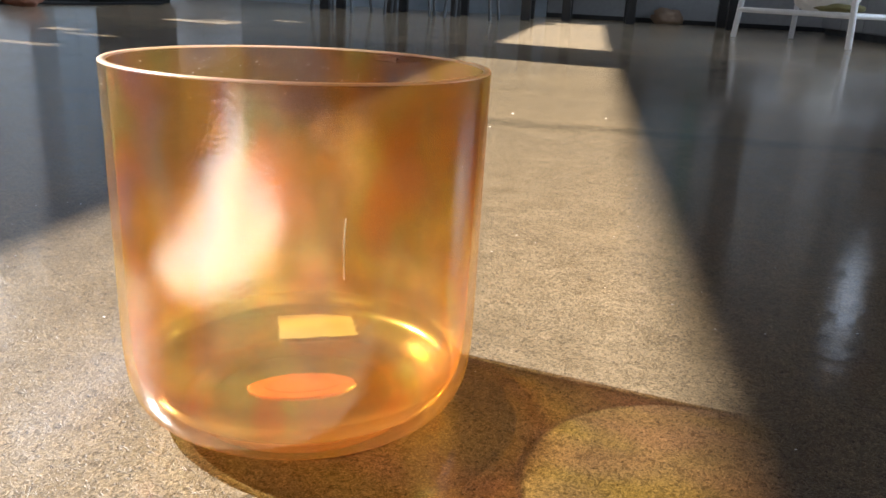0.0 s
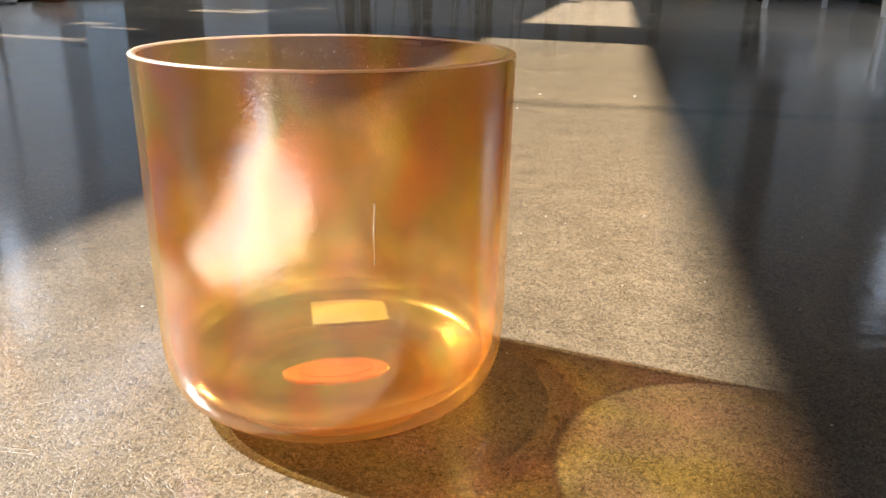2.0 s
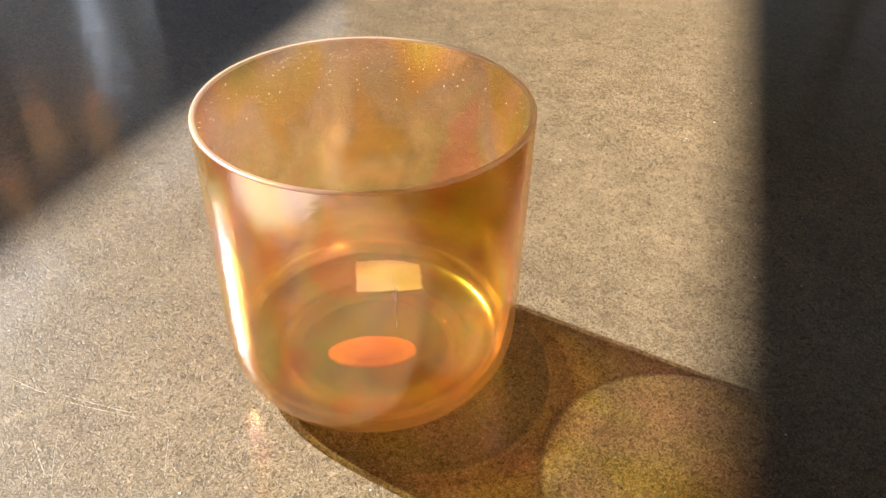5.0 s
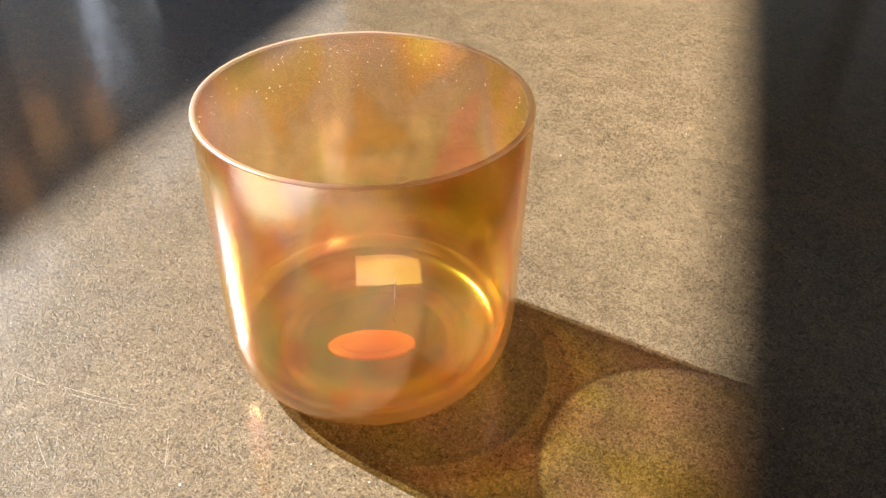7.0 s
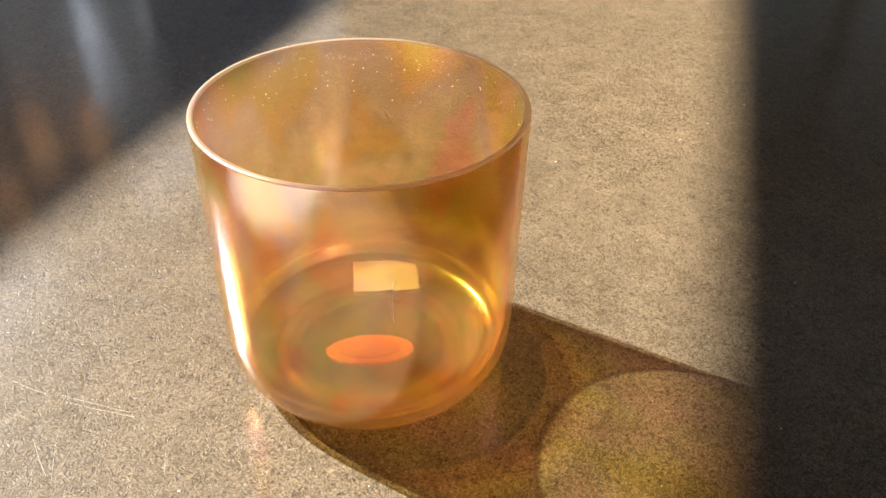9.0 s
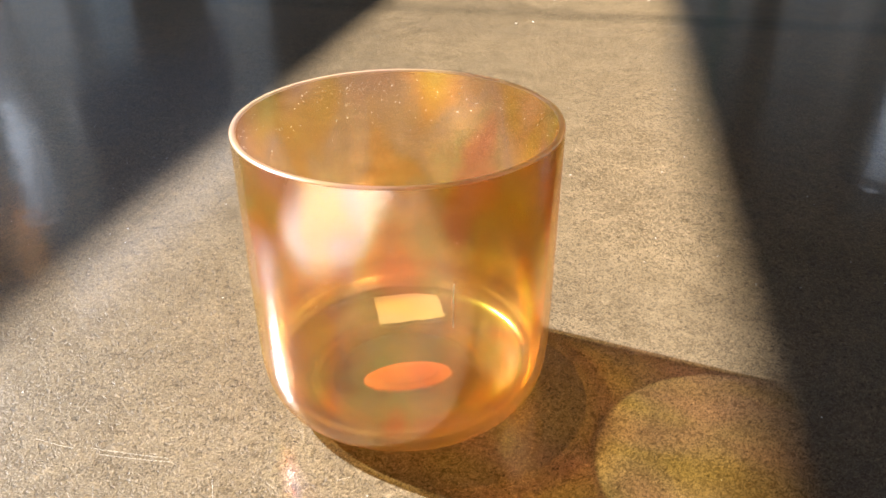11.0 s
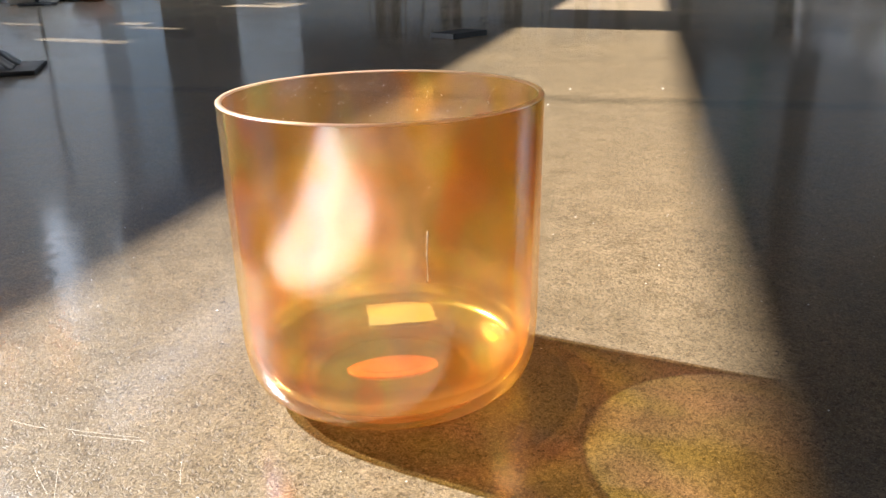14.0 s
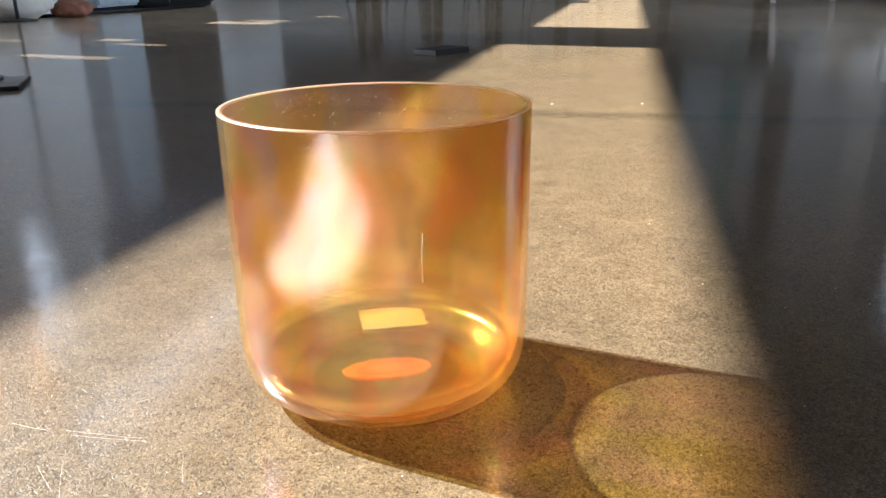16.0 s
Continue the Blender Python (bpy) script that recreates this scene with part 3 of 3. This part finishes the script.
bag("cloth_bag", place(-3.86, 4.32, 0, 30), "white cloth bag on the floor by the wall", CLOTH, None, 1.1, 5.0)


def folded_cloth(name, m, label, mat, scale, seed):
    ob = new(name, mesh_of(lump(0.16 * scale, 0.12 * scale, 0.09 * scale, seed, 0.35), name, mat, True))
    ob.matrix_world = m
    return tagged(ob, label, "cloth")


folded_cloth("folded_cloth", place(-3.62, 4.58), "russet folded cloth on the floor beside the bag", RUST_CLOTH, 0.8, 4)
folded_cloth("folded_cloth", place(0.95, 9.18), "tan crumpled cloth on the floor by the end wall", plain("tan_cloth", (0.40, 0.28, 0.2), 0.9), 1.05, 9)

cable = new("cable", mesh_of(tube(curve_points([(-3.98, 4.42, 0.012), (-3.80, 4.72, 0.012), (-3.72, 5.05, 0.012), (-3.60, 5.40, 0.012), (-3.50, 6.2, 0.012)]), 0.012), "cable", BLACK_METAL))
cable.matrix_world = ROOM
tagged(cable, "black cable lying on the floor along the wall", "cable")


def pole_stand():
    ob = thing("pole_stand", place(-3.72, 4.16), "thin dark pole on a round foot by the wall", "stand")
    part("foot", lathe([(0, 0), (0.12, 0), (0.12, 0.012), (0.02, 0.02), (0, 0.02)], 32, closed=False), BLACK_METAL, ob)
    part("pole", rod((0, 0, 0.019), (0, 0, 1.9), 0.012), BLACK_METAL, ob)


pole_stand()


def tall_cabinet(u, v, wide, deep, high, mat, label):
    ob = thing("tall_cabinet", place(u, v), label, "cabinet", "cabinets along the window wall")
    part("body", boxed(0, deep, 0, wide, 0.03, high, bevel=0.004), mat, ob)
    part("plinth", boxed(0.01, deep - 0.03, 0.01, wide - 0.01, 0.0, 0.029), BLACK_METAL, ob)
    for k in range(2):
        door = part("door", boxed(deep + 0.001, deep + 0.019, k * wide / 2 + 0.004, (k + 1) * wide / 2 - 0.004, 0.05, high - 0.02, bevel=0.002), mat, ob)
        y = wide / 2 + (-0.05 if k == 0 else 0.05)
        part("handle", rod((deep + 0.03, y, 1.0), (deep + 0.03, y, 1.2), 0.008), SILVER, door)
    return ob


tall_cabinet(WALL_U + 0.005, 5.98, 0.78, 0.5, 1.72, BLACK_METAL, "tall black two-door cabinet against the window wall")
tall_cabinet(WALL_U + 0.005, 5.40, 0.56, 0.2, 1.66, BLUE_PAINT, "tall blue-grey two-door cabinet against the window wall")


def glow_drum(u, v, z, tall):
    """A glowing drum added on a bracket for warm floor streaks, its middle at height z."""
    ob = thing("glow_drum", place(u, v, z), "glowing drum added on a black bracket for warm streaks in the floor", "lamp", "lamps on the window wall")
    half = tall / 2
    part("shade", lathe([(0.06, -half), (0.085, -half * 0.8), (0.095, 0), (0.085, half * 0.8), (0.06, half), (0.057, half), (0.082, half * 0.8), (0.092, 0), (0.082, -half * 0.8), (0.057, -half)], 32), WARM_GLOW, ob, smooth=True)
    part("collar", rod((0, 0, half - 0.004), (0, 0, half + 0.05), 0.025), BLACK_METAL, ob)
    part("bracket", rod((0.02, 0, half + 0.055), (WALL_U - u + 0.002, 0, half + 0.055), 0.008, 8), BLACK_METAL, ob)
    return ob


for u, v, z in ((-3.95, 3.48, 2.36), (-3.95, 4.02, 2.56), (-3.95, 3.12, 2.72)):
    glow_drum(u, v, z, 0.44)


def low_cabinet():
    ob = thing("low_cabinet", place(2.45, 5.9), "low pale grey cabinet on a dark plinth", "cabinet")
    part("body", boxed(0, 0.5, 0, 2.7, 0.06, 0.55, bevel=0.004), WHITE_PAINT, ob)
    part("plinth", boxed(0.02, 0.48, 0.02, 2.68, 0.0, 0.059), BLACK_METAL, ob)
    for k in range(4):
        part("door", boxed(-0.018, -0.001, k * 0.675 + 0.004, (k + 1) * 0.675 - 0.004, 0.07, 0.54, bevel=0.002), WHITE_PAINT, ob)


low_cabinet()


def flat_box():
    ob = thing("flat_box", place(-0.485, 2.25, 0, 61.6), "thin black box with a grey end on the floor", "box")
    part("body", boxed(0, 0.18, 0, 0.105, 0.0, 0.019, bevel=0.002), MATTE_BLACK, ob)
    part("end_panel", boxed(-0.004, -0.0005, 0.002, 0.103, 0.001, 0.018, bevel=0.001), BOX_GREY, ob, "grey end panel")


flat_box()


def floor_stand():
    ob = thing("floor_stand", place(-1.60, 1.30, 0, 32), "silver stand on a flat black base", "stand")
    part("base_plate", boxed(-0.19, 0.19, -0.12, 0.12, 0.0, 0.012, bevel=0.003), BLACK_METAL, ob)
    part("pole", rod((-0.06, 0, 0.011), (-0.10, 0, 1.1), 0.016), SILVER, ob)
    for y in (-0.05, 0.05):
        part("brace", rod((0.13, y, 0.012), (-0.06, y * 0.2, 0.16), 0.011), SILVER, ob)


floor_stand()



def mirrored_sheet():
    """A white sheet added out of view in the sun, shaped to mirror as the bowl's bright blotch."""
    ring = [(-0.37, -0.165), (-0.26, -0.20), (-0.17, -0.275), (-0.06, -0.37), (0.06, -0.48), (0.11, -0.57), (0.03, -0.68), (-0.13, -0.82), (-0.22, -1.02), (-0.30, -1.15), (-0.42, -1.05), (-0.43, -0.75), (-0.42, -0.4)]
    line = curve_points([(*p, 0) for p in (ring[-1], *ring, ring[0], ring[1])], 5)[5:-5]
    bm, mid = bmesh.new(), Vector((-0.16, -0.65, 0))
    loops = []
    for shrink, z in ((1.0, 0.0), (1.005, 0.003), (1.0, 0.006), (0.98, 0.007), (0.80, 0.008), (0.5, 0.008), (0.2, 0.008)):
        loops.append([bm.verts.new(mid + (p - mid) * shrink + Vector((0, 0, z + (0.003 * noise.noise(p * 9 + Vector((shrink * 7, 0, 0))) if z > 0.0075 else 0)))) for p in line[:-1]])
    for a, b in zip(loops, loops[1:]):
        for k in range(len(a)):
            n = (k + 1) % len(a)
            bm.faces.new((a[k], a[n], b[n], b[k]))
    bm.faces.new(loops[0]), bm.faces.new(loops[-1])
    ob = new("towel", mesh_of(bm, "towel", CLOTH, True))
    ob.matrix_world = ROOM
    tagged(ob, "white sheet added flat on the sunlit floor, mirrored in the bowl", "towel")


mirrored_sheet()

# ---- marks and crumbs on the floor ----
floor_ob = bpy.data.objects["floor"]
to_floor = ROOM.inverted()


def floor_scratch(x, y, length, turn, bend=0.0, width=0.00011):
    a = Vector((x, y, 0.00005))
    along = Vector((math.cos(radians(turn)), math.sin(radians(turn)), 0))
    side = Vector((-along.y, along.x, 0))
    line = [to_floor @ (a + along * length * (k / 6 - 0.5) + side * bend * math.sin(math.pi * k / 6)) for k in range(7)]
    part("scratch", tube(line, width, 5), PALE, floor_ob, "fine pale scratch")


for x, y, length, turn in ((-0.056, -0.092, 0.009, 10), (-0.205, -0.085, 0.040, 100), (-0.215, -0.083, 0.035, 118), (-0.198, -0.092, 0.03, 82), (-0.236, -0.075, 0.03, 60),
                           (-0.190, -0.040, 0.055, 158), (-0.185, -0.046, 0.05, 160), (-0.24, -0.02, 0.03, 150), (-0.135, -0.09, 0.03, 95), (-0.13, -0.135, 0.03, 80), (-0.17, 0.0, 0.012, 20)):
    floor_scratch(x, y, length, turn, 0.0004)

rng = random.Random(5)
crumbs = bmesh.new()
spots = [(0.509, 1.157, 0.0022), (0.698, 1.108, 0.0022), (0.376, 0.986, 0.0022), (0.41, 0.99, 0.0016)]
spots += [(rng.uniform(-0.35, 0.5), rng.uniform(-0.25, 0.6), rng.uniform(0.0003, 0.0007)) for _ in range(110)]
for x, y, r in spots:
    if math.hypot(x, y) > 0.11:
        bmesh.ops.create_icosphere(crumbs, subdivisions=1, radius=r, matrix=Matrix.Translation((x, y, r * 0.4)) @ Matrix.Diagonal((1.4, 0.9, 0.5, 1)))
dust = new("crumbs", mesh_of(crumbs, "crumbs", DUST_WHITE))
tagged(dust, "tiny white crumbs scattered on the floor", "crumbs", kind="stuff")


# dust on the bowl's upper inner wall
specks = bmesh.new()
for _ in range(170):
    a, z = radians(rng.gauss(100, 45)), 0.195 - abs(rng.gauss(0, 0.018))
    r, size = 0.0973 - 0.0003, rng.uniform(0.00012, 0.00034)
    bmesh.ops.create_icosphere(specks, subdivisions=1, radius=size, matrix=Matrix.Translation((r * math.cos(a), r * math.sin(a), z)))
for _ in range(30):
    a, z = radians(rng.gauss(250, 40)), 0.195 - abs(rng.gauss(0, 0.03))
    bmesh.ops.create_icosphere(specks, subdivisions=1, radius=rng.uniform(0.0001, 0.00022), matrix=Matrix.Translation((0.1012 * math.cos(a), 0.1012 * math.sin(a), z)))
tagged(part("dust", specks, DUST_WHITE, bowl, "fine glinting dust"), kind="stuff")
